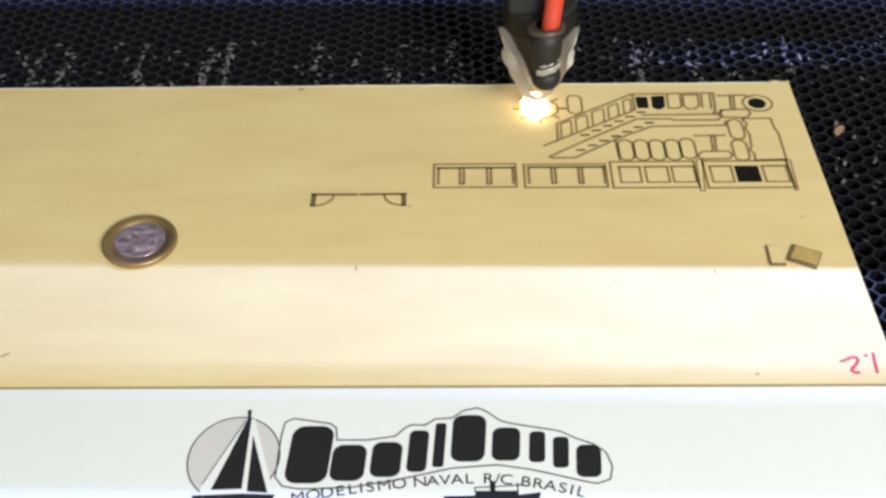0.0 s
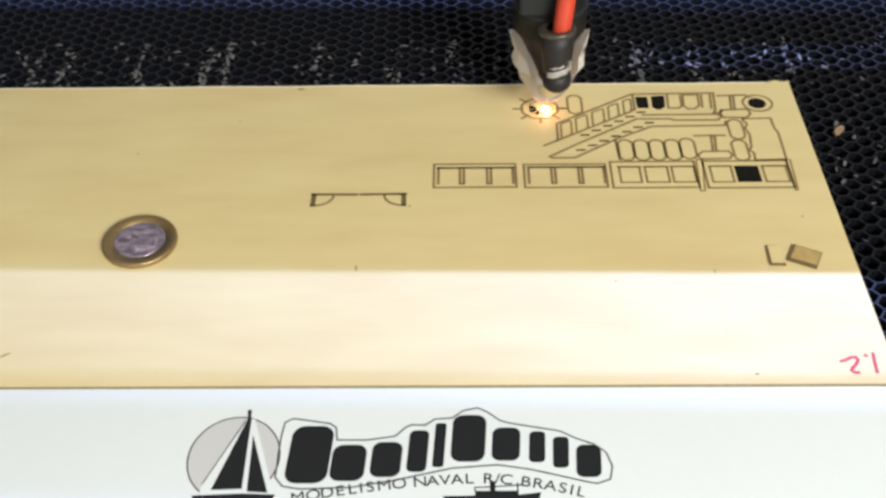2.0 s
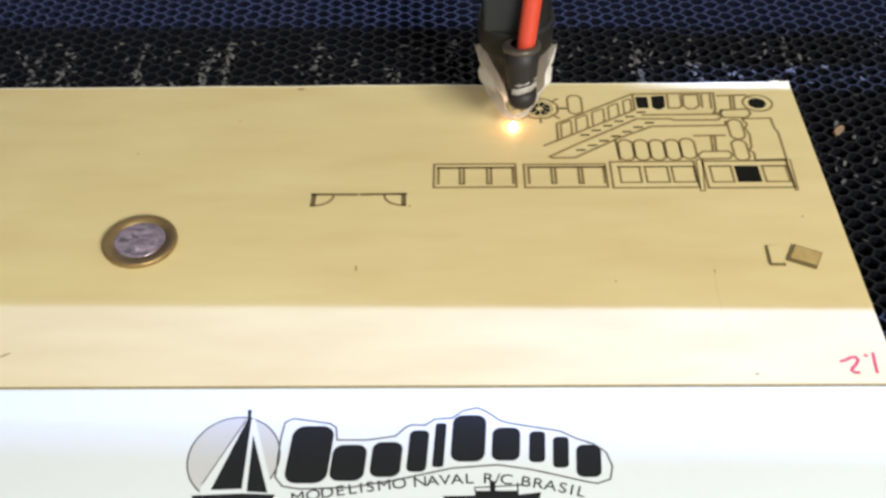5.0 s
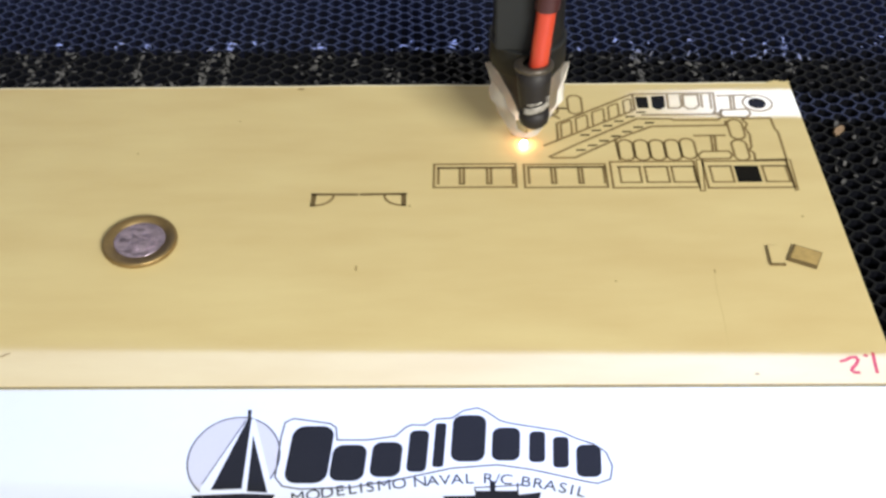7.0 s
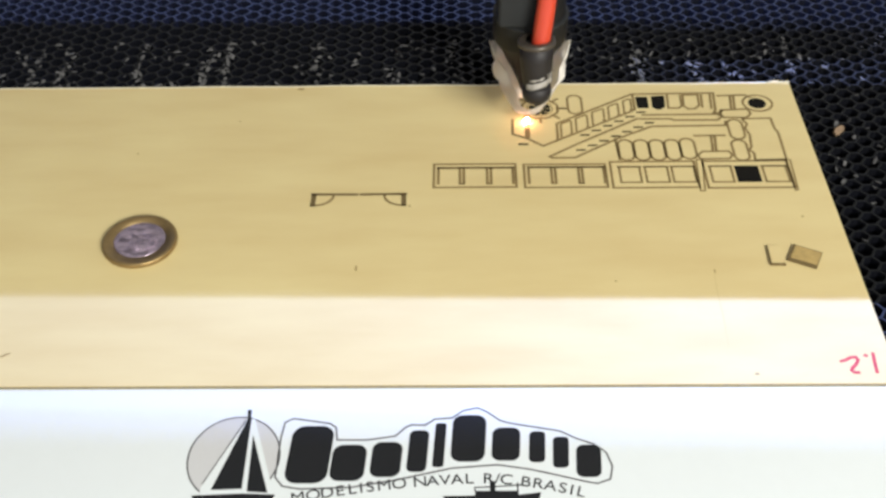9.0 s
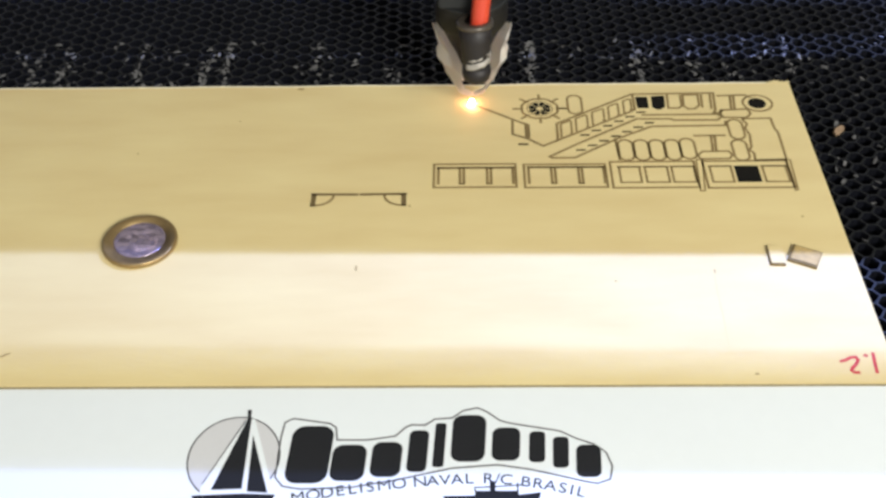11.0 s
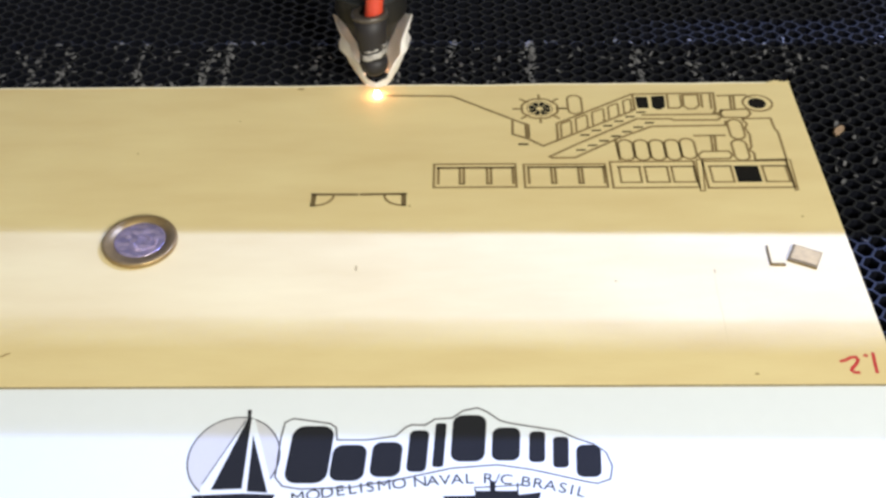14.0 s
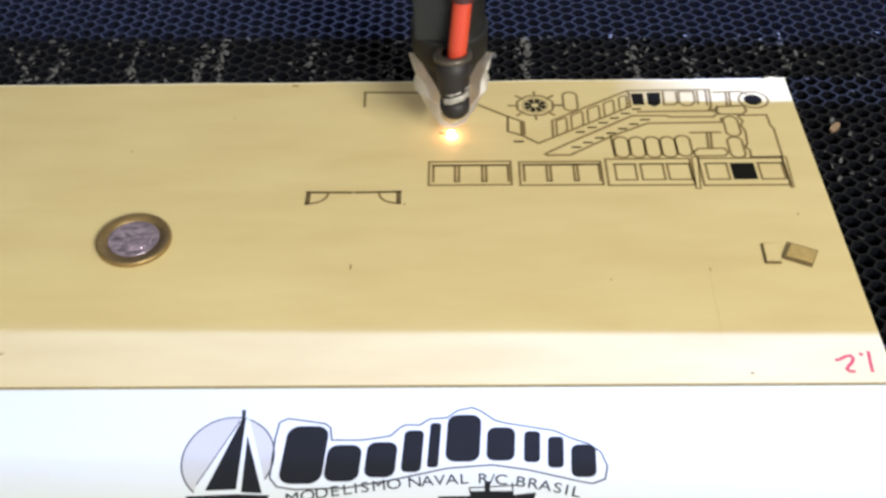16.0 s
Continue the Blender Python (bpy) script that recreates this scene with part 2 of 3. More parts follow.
# four railings in a row, the last with one opening burnt black
for x0, x1, y0, y1, gaps, low_y in ((-149.7, -118.0, 97.7, 111.8, ((-148.0, -139.6), (-138.1, -129.1), (-127.6, -119.1)), 0), (-114.7, -83.1, 97.3, 111.3, ((-113.0, -104.2), (-102.7, -93.7), (-92.3, -83.9)), 0),
                                    (-81.1, -48.4, 96.8, 112.6, ((-77.8, -69.9), (-67.8, -59.2), (-57.5, -48.9)), 100.0), (-45.0, -12.3, 96.4, 112.6, ((-42.7, -34.6), (-22.4, -13.4)), 99.9)):
    cut("railing_cut", [(rect(x0, y0, x1, y1), True)], 0.0010)
    for a, b in gaps:
        top_y, foot = (109.4, low_y) if low_y else (109.5, 99.8)
        cut("opening_cut", [([(a, foot), (a, top_y)], False), ([(b, top_y), (b, foot)], False)], 0.0009 if low_y else 0.0011)
        cut("lintel_cut", [([(a - .3, top_y), (b + .3, top_y)], False)], 0.0010 if low_y else 0.0013, "darker burnt line")
        if low_y:
            cut("opening_foot_cut", [([(a, foot), (b, foot)], False)], 0.0009)
    if not low_y:
        for (a, b), (c, d) in zip(gaps, gaps[1:]):
            cut("mullion_foot_cut", [([(b, 99.8), (c, 99.8)], False)], 0.0010)
solid("burnt_square", rect(-33.2, 99.8, -24.0, 109.6), "black burnt square")
cut("post_cut", [([(-47.2, 113.5), (-44.8, 113.5), (-46.7, 94.7), (-48.4, 94.7)], True), ([(-12.5, 113.1), (-10.7, 113.1), (-11.5, 95.0), (-12.6, 94.8)], True)], 0.0007)

# two small brackets
for s, x0 in ((1, -195.9), (-1, -160.2)):
    a = lambda d: x0 + s * d
    arc = [(a(8.2 - 8.2 * (1 - math.cos(k * math.pi / 16)) * .8), 93.6 - 5.9 * math.sin(k * math.pi / 16)) for k in range(9)]
    cut("bracket_cut", [(arc + [(a(0), 87.6)], False)], 0.0010)
    cut("bracket_top_cut", [([(a(0), 94.1), (a(17.2), 93.9)], False)], 0.0013, "darker burnt line")
    cut("bracket_end_cut", [([(a(0.6), 87.6), (a(.8), 94.0)], False)], 0.0019, "darker burnt line")

# ship's wheel: rim, spokes, hub
WX, WY = -106.5, 148.1
rim = [(WX + 7.7 * math.cos(k * math.pi / 12) * (1 if k % 3 else .93), WY + 7.0 * math.sin(k * math.pi / 12) * (1 if k % 3 else .93)) for k in range(24)]
cut("wheel_rim_cut", [(rim, True)], 0.0010)
for k in range(8):
    c, s = math.cos(k * math.pi / 4), math.sin(k * math.pi / 4)
    cut("spoke_cut", [([(WX + 7.2 * c, WY + 6.6 * s), (WX + 10.9 * c, WY + 9.6 * s)], False)], 0.0011)
cut("link_cut", [([(-98.6, 148.0), (-95.2, 147.9)], False)])

# stair side with openings, and the slotted stringer
top = lambda x: 137.7 + (x + 100.1) * 0.574
low = lambda x: 123.2 + (x + 106.0) * 0.606
cut("stair_side_cut", [([(-106, low(-106)), (-67.3, low(-67.3))], False), ([(-100.3, low(-100.3)), (-100.1, top(-100.1)), (-67.4, 157.8), (-33.2, 158.2), (-34.2, 146.2), (-35.4, 144.0), (-32.9, 144.2), (-31.7, 146.1)], False),
                       ([(-67.1, 157.3), (-67.3, 146.8)], False)])
for a, b in ((-98.5, -94.2), (-92.2, -87.4), (-85.2, -80.3), (-78.2, -74.0), (-71.6, -68.4)):
    cut("stair_opening_cut", [([(a - .2, low(a) + .9), (a, top(a) - 1.6), (a + .5, top(a) - .9), (b - .5, top(b) - 1.5), (b, top(b) - 1.8), (b - .1, low(b) + 1.4), (b - .6, low(b) + .5)], False)], 0.0009)
cut("stringer_cut", [([(-67.2, 140.5), (-93.2, 123.8), (-104.2, 116.2), (-103.4, 115.3), (-94.3, 115.4), (-76.4, 127.4), (-61.8, 135.3), (-32.0, 135.6), (-31.4, 138.4)], False),
                     ([(-67.2, 140.5), (-53.1, 140.3), (-52.4, 139.4), (-34.4, 139.3), (-33.0, 141.0)], False), ([(-64.6, 143.1), (-34.5, 143.3), (-32.2, 142.0)], False)])
for n, x0, y0, sx, sy in ((6, -89.3, 129.9, 4.86, 3.02), (7, -91.7, 120.2, 4.88, 2.92)):
    for k in range(n):
        solid("step_slot", [(x + x0 + k * sx, y + y0 + k * sy) for x, y in ((-2.0, -.5), (1.8, -.5), (2.1, .5), (-1.7, .5))], "burnt slot", SLOT)

# cabin panels along the far edge
solid("burnt_window", [(-66.2, 155.9), (-61.1, 155.8), (-61.3, 147.8), (-66.0, 147.9)], "black burnt window")
solid("burnt_window", [(-59.5, 156.2), (-53.9, 156.4), (-54.5, 148.7), (-56.8, 146.7), (-58.0, 146.8), (-59.9, 148.5)], "black burnt window")
cut("panel_cut", [([(-52.7, 157.1), (-53.3, 147.7), (-49.2, 147.7), (-47.6, 149.0), (-47.3, 156.7)], False), ([(-46.1, 157.0), (-39.9, 156.9), (-40.3, 149.5), (-42.4, 147.2), (-45.2, 147.0), (-46.8, 149.0)], True),
                  ([(-38.5, 156.9), (-39.2, 148.2)], False), ([(-34.8, 157.5), (-35.6, 147.2)], False)], 0.0010)
cut("door_cut", [([(-31.8, 156.1), (-20.3, 156.6), (-18.4, 154.9)], False), ([(-26.6, 155.9), (-27.6, 146.7)], False), ([(-25.2, 155.9), (-26.2, 146.7)], False)])
cut("sill_cut", [([(-32.6, 143.5), (-31.7, 146.1), (-20.9, 146.6), (-20.3, 143.4), (-22.3, 140.8), (-31.8, 141.0)], True)])
cut("disc_rim_cut", [(ring_pts(-16.1, 150.7, 6.0, 5.6), True)], 0.0010)
solid("burnt_disc", ring_pts(-16.3, 150.6, 3.7, 3.6), "black burnt disc")

# stadium-shaped plates
for x, y in ((-91.8, 150.7), (-73.8, 120.0), (-67.6, 119.9), (-61.5, 119.9), (-55.3, 119.9), (-49.3, 120.6), (-28.1, 133.0), (-28.8, 119.4)):
    cut("oval_plate_cut", [(pill_pts(x, y, 2.95, 6.5), True)], 0.0010)
cut("bracket_foot_cut", [([(-46.1, 116.4), (-43.9, 118.7), (-33.5, 118.8), (-32.5, 116.2), (-33.9, 114.2), (-45.3, 114.0)], True)], 0.0010)
cut("davit_cut", [([(-45.6, 128.9), (-33.3, 129.0)], False), ([(-38.9, 128.8), (-39.7, 119.1)], False), ([(-37.4, 128.8), (-38.4, 119.0)], False), ([(-77.4, 127.4), (-76.9, 113.8)], False)])
cut("hatch_cut", [([(-24.2, 140.0), (-12.8, 140.3), (-12.6, 133.1), (-11.7, 131.2), (-12.0, 113.4)], False), ([(-24.5, 139.8), (-23.1, 136.4), (-24.4, 133.6), (-23.3, 129.5), (-24.1, 121.5), (-25.2, 119.7), (-23.8, 117.3), (-24.2, 113.3)], False)], 0.0010)
cut("hatch_foot_cut", [([(-24.2, 113.1), (-12.2, 113.3)], False)], 0.0011, "darker burnt line")

# handwritten red figures, upside down
bm = bmesh.new()
for pts in ([(-16.9, 9.2), (-15.4, 9.6), (-13.4, 10.8), (-11.8, 11.0), (-11.2, 9.8), (-12.2, 8.0), (-13.6, 6.6), (-14.4, 5.4), (-13.8, 4.5), (-12.2, 4.4)], [(-5.7, 12.6), (-6.2, 8.4), (-6.5, 4.4)], [(-8.6, 11.8), (-8.0, 11.4)]):
    strip(bm, mm(pts), 0.0011, Z0, Z1)
part("red_figures", bm, REDPEN, sheet, "handwritten red figures one point two")
# stains and nicks
for x, y, a, b in ((-176.6, 53.6, .45, 1.5), (-50.4, 51.2, .3, 1.1), (-44.8, 4.0, .7, .5), (-13.4, 79.8, .5, .5), (-85.5, 46.4, .4, .4), (-158.6, 87, .4, .6), (-207.2, 163.5, 1.6, .8), (-268, 120, .3, .5), (-230, 141, .4, .3)):
    solid("nick", ring_pts(x, y, a, b, 9), "small brown nick", STAIN)

solid("nick", [(-291.6, 12.2), (-290.2, 12.6), (-288.6, 13.7), (-288.2, 14.5), (-289.6, 14.1), (-291.4, 12.9)], "small brown nick", STAIN)
for pts in ([(-50.7, 50.0), (-51.3, 40.1), (-51.2, 29.4), (-51.8, 16.0)],):
    bm = bmesh.new()
    strip(bm, mm(pts), 0.00028, Z0, Z1)
    part("grain_crack", bm, CRACK, sheet, "fine crack along the grain")

# ---- coin ----
coin = tagged(new("coin"), "two-metal coin with bronze ring and silvery centre lying on plywood", "coin")
coin.matrix_basis = pose(-0.2560, 0.0671, BT) @ Matrix.Diagonal((1, 1, 1.15, 1))
bm = bmesh.new()
lathe(bm, [(0, 0), (.0130, 0), (.0134, .0003), (.0135, .0006), (.0135, .0014), (.0134, .0018), (.0130, .00195), (.0124, .00192), (.0121, .00172), (.0094, .00170), (.0093, .0012)], 72)
part("ring", bm, GOLD, coin, "bronze-coloured outer ring", True)
bm = bmesh.new()
lathe(bm, [(.0093, .0012), (.0093, .00168), (.0090, .00180), (.0086, .0017)] + [(.0086 * (1 - i / 16), .0017) for i in range(1, 17)], 72)
for v in bm.verts:
    r = v.co.xy.length
    if r < .0085:
        v.co.z += (.00022 * noise.noise(v.co * 420) + .00012 * noise.noise(v.co * 1100)) * min(1, (.0086 - r) / .001)
for k in range(5):
    # worn curved relief lines
    r, a0 = .0024 + .0008 * (k % 4) + .0004 * k, 3.3 + k * .83
    for j in range(8):
        a = a0 + j * .13
        bmesh.ops.create_icosphere(bm, subdivisions=1, radius=1, matrix=Matrix.Translation((r * math.cos(a) + .0003, r * math.sin(a) - .0012, .0017)) @ Matrix.Diagonal((.0006, .0005, .00024, 1)))
part("centre", bm, SILVER, coin, "silvery steel centre with worn relief", True)

# ---- small cut-out plates ----
for c, dims, rz, label in (((-27.5, 58.5), (5.2, 9.2), -2, "small square plywood offcut on the sheet"), ((-17.4, 57.9), (10.2, 8.4), -26, "small tilted plywood offcut with burnt edges")):
    piece = tagged(new("offcut"), label, "offcut")
    piece.matrix_basis = pose(c[0] / 1000, c[1] / 1000, BT + 0.00003, 0, 0, rz)
    a, b = dims[0] / 2000, dims[1] / 2000
    bm = bmesh.new()
    inset = .0003 if rz > -10 else .0007
    box(bm, -a + inset, a + .00015 if rz > -10 else a - .0003, -b + inset * 1.5, b + .00015 if rz > -10 else b - .0004, 0.0007, 0.00084)
    # the tilted piece has a darker, browner face than the sheet
    part("face", bm, PLY if rz > -10 else OFFPLY, piece)
    bm = bmesh.new()
    box(bm, -a - .0002, a, -b - .0003, b, 0, 0.0008)
    part("burnt_edge", bm, BURNT, piece, "dark burnt edge")

# ---- printed sheet ----
sheet2 = tagged(new("printed_sheet"), "white paper sheet printed with a black sailing emblem", "paper sheet")
bm = bmesh.new()
box(bm, -0.42, 0.08, -0.20, 0.004, -0.0002, -0.00002)
part("paper", bm, PAPER, sheet2)
PZ0, PZ1 = -0.0001, 0.00005


def print_on(name, shapes, material=INK, w=None, closed=True, label="", up=0.0):
    bm = bmesh.new()
    for pts in shapes:
        if w:
            strip(bm, mm(pts), w, PZ0, PZ1 + up, closed)
        else:
            slab(bm, mm(pts), PZ0, PZ1 + up)
    return part(name, bm, material, sheet2, label)


print_on("emblem_disc", [ring_pts(-208.5, -27.2, 13.9, 15.3, 40)], GREYINK, label="pale grey disc")
print_on("emblem_ring", [ring_pts(-208.5, -27.2, 13.9, 15.3, 48)], OUTLINE, 0.0005, up=.00002)
print_on("sail_gap", [[(-206.6, -12.6), (-203.9, -12.6), (-194.6, -41.0), (-217.0, -41.0), (-216.5, -36.8)]], PAPER, up=.00003)
print_on("stay", [[(-206.7, -13.2), (-216.5, -36.8)]], OUTLINE, 0.0004, False, up=.00005)
print_on("main_sail", [[(-206.0, -12.0), (-205.0, -12.0), (-204.5, -38.5), (-213.6, -38.9)]], up=.00006)
print_on("fore_sail", [[(-203.7, -18.8), (-196.7, -39.9), (-202.9, -39.5)]], up=.00006)
print_on("mast", [[(-206.6, -9.0), (-205.4, -9.0), (-204.9, -20.0), (-205.5, -20.0)]], up=.00008)
print_on("hull", [[(-219.0, -40.9), (-204.0, -40.2), (-194.4, -40.6), (-197, -47), (-216, -47)]], up=.00006)

# emblem's word as plain slanted blocks in an outline
LEAN = 0.06


def block(x0, x1, y0, y1, name="emblem_block"):
    r = min(x1 - x0, y1 - y0) * .3
    pts = []
    for cx, cy, a0 in ((x1 - r, y1 - r, 0), (x0 + r, y1 - r, 90), (x0 + r, y0 + r, 180), (x1 - r, y0 + r, 270)):
        for k in range(6):
            a = radians(a0 + 18 * k)
            y = cy + r * math.sin(a)
            pts.append((cx + r * math.cos(a) + LEAN * (y - y0), y))
    print_on(name, [pts])


for x0, x1, y0, y1 in ((-192.6, -179.8, -36.6, -15.4), (-179.2, -168.8, -35.8, -22.6), (-167.2, -158.0, -34.4, -21.6), (-156.2, -150.2, -32.6, -17.2), (-148.4, -145.0, -30.9, -14.4), (-143.0, -132.6, -28.9, -11.3),
                       (-130.6, -122.0, -28.6, -16.2), (-119.3, -114.4, -29.2, -17.7), (-112.2, -107.4, -31.2, -19.8), (-105.4, -97.9, -34.6, -22.8)):
    block(x0, x1, y0, y1)
border = [(-195.1, -34.4), (-195.0, -19.8), (-194.3, -13.9), (-191.8, -12.4), (-180.2, -14.4), (-178.3, -16.0), (-177.6, -20.7), (-168.4, -20.8), (-159.8, -19.3), (-156.7, -16.0), (-155.0, -15.0), (-150.8, -15.2), (-147.7, -12.8), (-142.4, -12.4), (-138.9, -9.5), (-134.4, -8.4),
          (-131.5, -10.0), (-127.5, -13.5), (-124.0, -14.6), (-109.4, -17.5), (-104.4, -20.4), (-99.4, -22.5), (-95.9, -25.5), (-94.4, -30.6), (-95.5, -35.3), (-99.4, -36.9), (-103.1, -36.1), (-112.1, -33.6), (-118.8, -31.8), (-128.8, -30.1), (-142.4, -31.3), (-159.1, -35.5), (-172.4, -38.1), (-187.4, -38.6), (-192.6, -37.6)]
print_on("emblem_outline", [border], OUTLINE, 0.00055)

# line of small capitals on an arc below it
WORDS = "MODELISMO NAVAL R/C BRASIL"


def letter(ch, size):
    cu = bpy.data.curves.new("letter", "FONT")
    cu.body, cu.size, cu.extrude, cu.offset = ch, 1.0, 0.008, 0.0
    cu.align_x = "CENTER"
    tmp = new("letter_tmp", cu)
    me = bpy.data.meshes.new_from_object(tmp.evaluated_get(bpy.context.evaluated_depsgraph_get()))
    bpy.data.objects.remove(tmp)
    me.transform(Matrix.Scale(size, 4))
    me.materials.clear()
    me.materials.append(INK)
    return me


adv = {"I": .45, " ": .55, "M": 1.25, "/": .45, "O": 1.12, "N": 1.05, "V": .98, "D": 1.05}
span = [adv.get(c, .95) for c in WORDS]
run = 0.0
for c, s in zip(WORDS, span):
    u = (run + s / 2) / sum(span)
    run += s
    if c == " ":
        continue
    x = -189.6 + u * 86.4
    y = lambda x: -35.5 - 6.8 * abs((x + 132) / 57) ** 1.7 if x < -132 else -35.5 - 5.6 * abs((x + 132) / 30) ** 1.6
    tilt = math.degrees(math.atan2(y(x + 1) - y(x - 1), 2))
    ob = new("letter", letter(c, 0.0051))
    ob.parent = sheet2
    ob.matrix_basis = pose(x / 1000, (y(x) - 1.2) / 1000, PZ1, 0, 0, tilt) @ Matrix.Diagonal((1.12, 1, 1, 1))
# small ship printed under it
print_on("ship_hull", [[(-145.0, -41.2), (-131, -41.0), (-122.8, -40.8), (-116.2, -39.9), (-118, -46), (-143, -46)]])
print_on("ship_deckhouse", [rect(-135.6, -41.0, -122.8, -39.4)])
print_on("ship_funnel", [rect(-131.2, -39.6, -129.6, -36.0)])
print_on("ship_mast", [[(-129.6, -37.9), (-121.8, -37.3)], [(-135.6, -39.4), (-135.6, -38.2), (-131.0, -38.0)], [(-123.0, -36.6), (-123.0, -39.4)]], INK, 0.0004, False)

# torn fibres at the far corner
for k in range(6):
    x = -8.6 + k * 1.45
    solid("splinter", [(x, 165.2), (x + 1.6, 165.2), (x + 1.9, 166.0 + .8 * math.sin(k * .7)), (x + .6, 166.6 + .7 * math.sin(k * 1.3))], "pale torn fibres", PLY)

# ---- wood chip and ash on the bed ----
bm = bmesh.new()
slab(bm, [(-.0030, -.0006), (-.0024, .0009), (-.0004, .0014), (.0022, .0012), (.0031, .0003), (.0020, -.0011), (-.0012, -.0013)], 0, .0012)
chip = tagged(part("wood_chip", bm, CHIP), "small brown wood chip on the honeycomb", "wood chip")
chip.matrix_basis = pose(0.0131, 0.1322, 0.0002, 4, -6, 42)
rng = random.Random(5)
bm = bmesh.new()
STREAKS = ((-0.327, 0.3), (-0.314, 0.6), (-0.281, 0.4), (-0.251, 0.5), (-0.242, 0.7), (-0.202, 0.3), (-0.168, 0.2), (-0.143, 0.4), (-0.108, 1.0), (-0.062, 0.7), (-0.036, 0.3), (0.004, 0.3))  # place and weight
for k in range(430):
    col = rng.choices([s[0] for s in STREAKS], [s[1] for s in STREAKS])[0] if rng.random() < .62 else rng.uniform(-.36, .05)
    x, y = col + rng.gauss(0, .0010), .168 + .034 * rng.random() ** 1.3
    x += .0008 * math.sin(y * 260 + col * 90)
    if rng.random() < .07:
        x, y = rng.uniform(.004, .03), rng.uniform(.06, .19)
    m = Matrix.Translation((x, y, rng.uniform(-.0006, .0004))) @ Euler((rng.uniform(-.5, .5), rng.uniform(-.5, .5), rng.uniform(0, 6.3))).to_matrix().to_4x4()
    a, b = rng.uniform(.0006, .0022), rng.uniform(.0004, .0010)
    bmesh.ops.create_icosphere(bm, subdivisions=1, radius=1, matrix=m @ Matrix.Diagonal((a, b, .0002, 1)))
tagged(part("ash_flakes", bm, ASH), "pale ash flakes scattered on the honeycomb", "ash", kind="stuff")

# ---- laser head ----
# its origin is the point on the sheet under the beam
head = tagged(new("cutting_laser"), "black laser cutting head with red air hose and torn white shield", "laser cutter")
bm = bmesh.new()
lathe(bm, [(0, .0175), (.0030, .0175), (.0036, .020), (.0066, .0275), (.0088, .032), (.0112, .0375), (.0138, .0415), (.0142, .0425), (.0142, .0510), (.0139, .0520), (.0133, .0523), (.0131, .055), (.0131, .147), (0, .147)], 56)
barrel = part("barrel", bm, ANODISED, head, "", True)
bm = bmesh.new()
lathe(bm, [(.0132, .0513), (.0144, .0514), (.0144, .0522), (.0132, .0525)], 56)
part("seam_ring", bm, PLATE, barrel, "", True)
bm = bmesh.new()
box(bm, -.0125, .0012, -.0150, -.0125, .0545, .145, .0006)
part("cover_plate", bm, PLATE, barrel, "dark grey cover plate")
# torn shield: open-fronted cone behind the nozzle
bm = bmesh.new()
prof = [(.0060, .0081), (.0076, .0113), (.0092, .0141), (.0107, .0175), (.0122, .0222), (.0138, .0266), (.0136, .0310), (.0145, .0350), (.0158, .0396)]
n, rings = 48, []
for k in range(n + 1):
    ring = []
    for i, (r, z) in enumerate(prof):
        f = i / (len(prof) - 1)
        a0 = radians((-90, -90, -60, -56, -50, -42, -33, -26, -4)[i])
        a1 = radians((270, 270, 250, 248, 246, 240, 226, 206, 184)[i])
        a = a0 + (a1 - a0) * k / n
        wob = 0.0008 * noise.noise((k * .25, i * .6, 5.0)) * min(1, f * 3) + (0.0008 if i == 5 else -0.0004 if i == 6 else 0)
        dip = f ** 6 * (0.010 * math.sin(math.pi * k / n) + 0.0015 * noise.noise((k * .8, 2, 0)))
        ring.append(bm.verts.new(((r + wob) * math.cos(a) + .0004, (r + wob) * math.sin(a) + .0006, z - dip)))
    rings.append(ring)
for p, s in zip(rings, rings[1:]):
    for i in range(len(prof) - 1):
        bm.faces.new((p[i], s[i], s[i + 1], p[i + 1]))
bmesh.ops.solidify(bm, geom=bm.faces[:], thickness=0.0005)
part("shield", bm, SHIELD, head, "torn whitish plastic shield", True)
# air nozzle in front, leaning a little
tube = Matrix.Translation((.0018, -.0232, .0321)) @ Euler((radians(-6), radians(-2), 0)).to_matrix().to_4x4()
bm = bmesh.new()
lathe(bm, [(0, .0020), (.0046, .0020), (.0049, .0034), (.0054, .0060), (.0061, .0140), (.0063, .0200), (.0, .0202)], 40, tube)
air_nozzle = part("air_nozzle", bm, RUBBER, head, "black rubber air nozzle", True)
bm = bmesh.new()
lathe(bm, [(0, -.0044), (.0036, -.0040), (.0051, -.0024), (.0056, -.0002), (.0053, .0030), (0, .0032)], 36, tube)
part("nozzle_tip", bm, RUBBER, air_nozzle, "dark rounded tip", True)
bm = bmesh.new()
rings = []
for k in range(40):
    a = 2 * math.pi * k / 40
    ring = []
    for i in range(8):
        r = .0056 + .0005 * noise.noise((2.5 * math.cos(a), 2.5 * math.sin(a), i * 1.1))
        z = .0031 + .0006 * i + .0016 * math.cos(a + .4) + .0006 * noise.noise((2 * math.cos(a), 2 * math.sin(a), 9))
        ring.append(bm.verts.new(tube @ Vector((r * math.cos(a), r * math.sin(a), z))))
    rings.append(ring)
for k in range(40):
    for i in range(7):
        if i != 4 and math.cos(2 * math.pi * k / 40 + 1.0) > (.1 if i < 4 else .35) + .35 * noise.noise((k * .22, i * .75, 3.3)):  # torn edges
            bm.faces.new((rings[k][i], rings[(k + 1) % 40][i], rings[(k + 1) % 40][i + 1], rings[k][i + 1]))
bmesh.ops.delete(bm, geom=[v for v in bm.verts if not v.link_faces], context="VERTS")
bmesh.ops.solidify(bm, geom=bm.faces[:], thickness=0.0003)
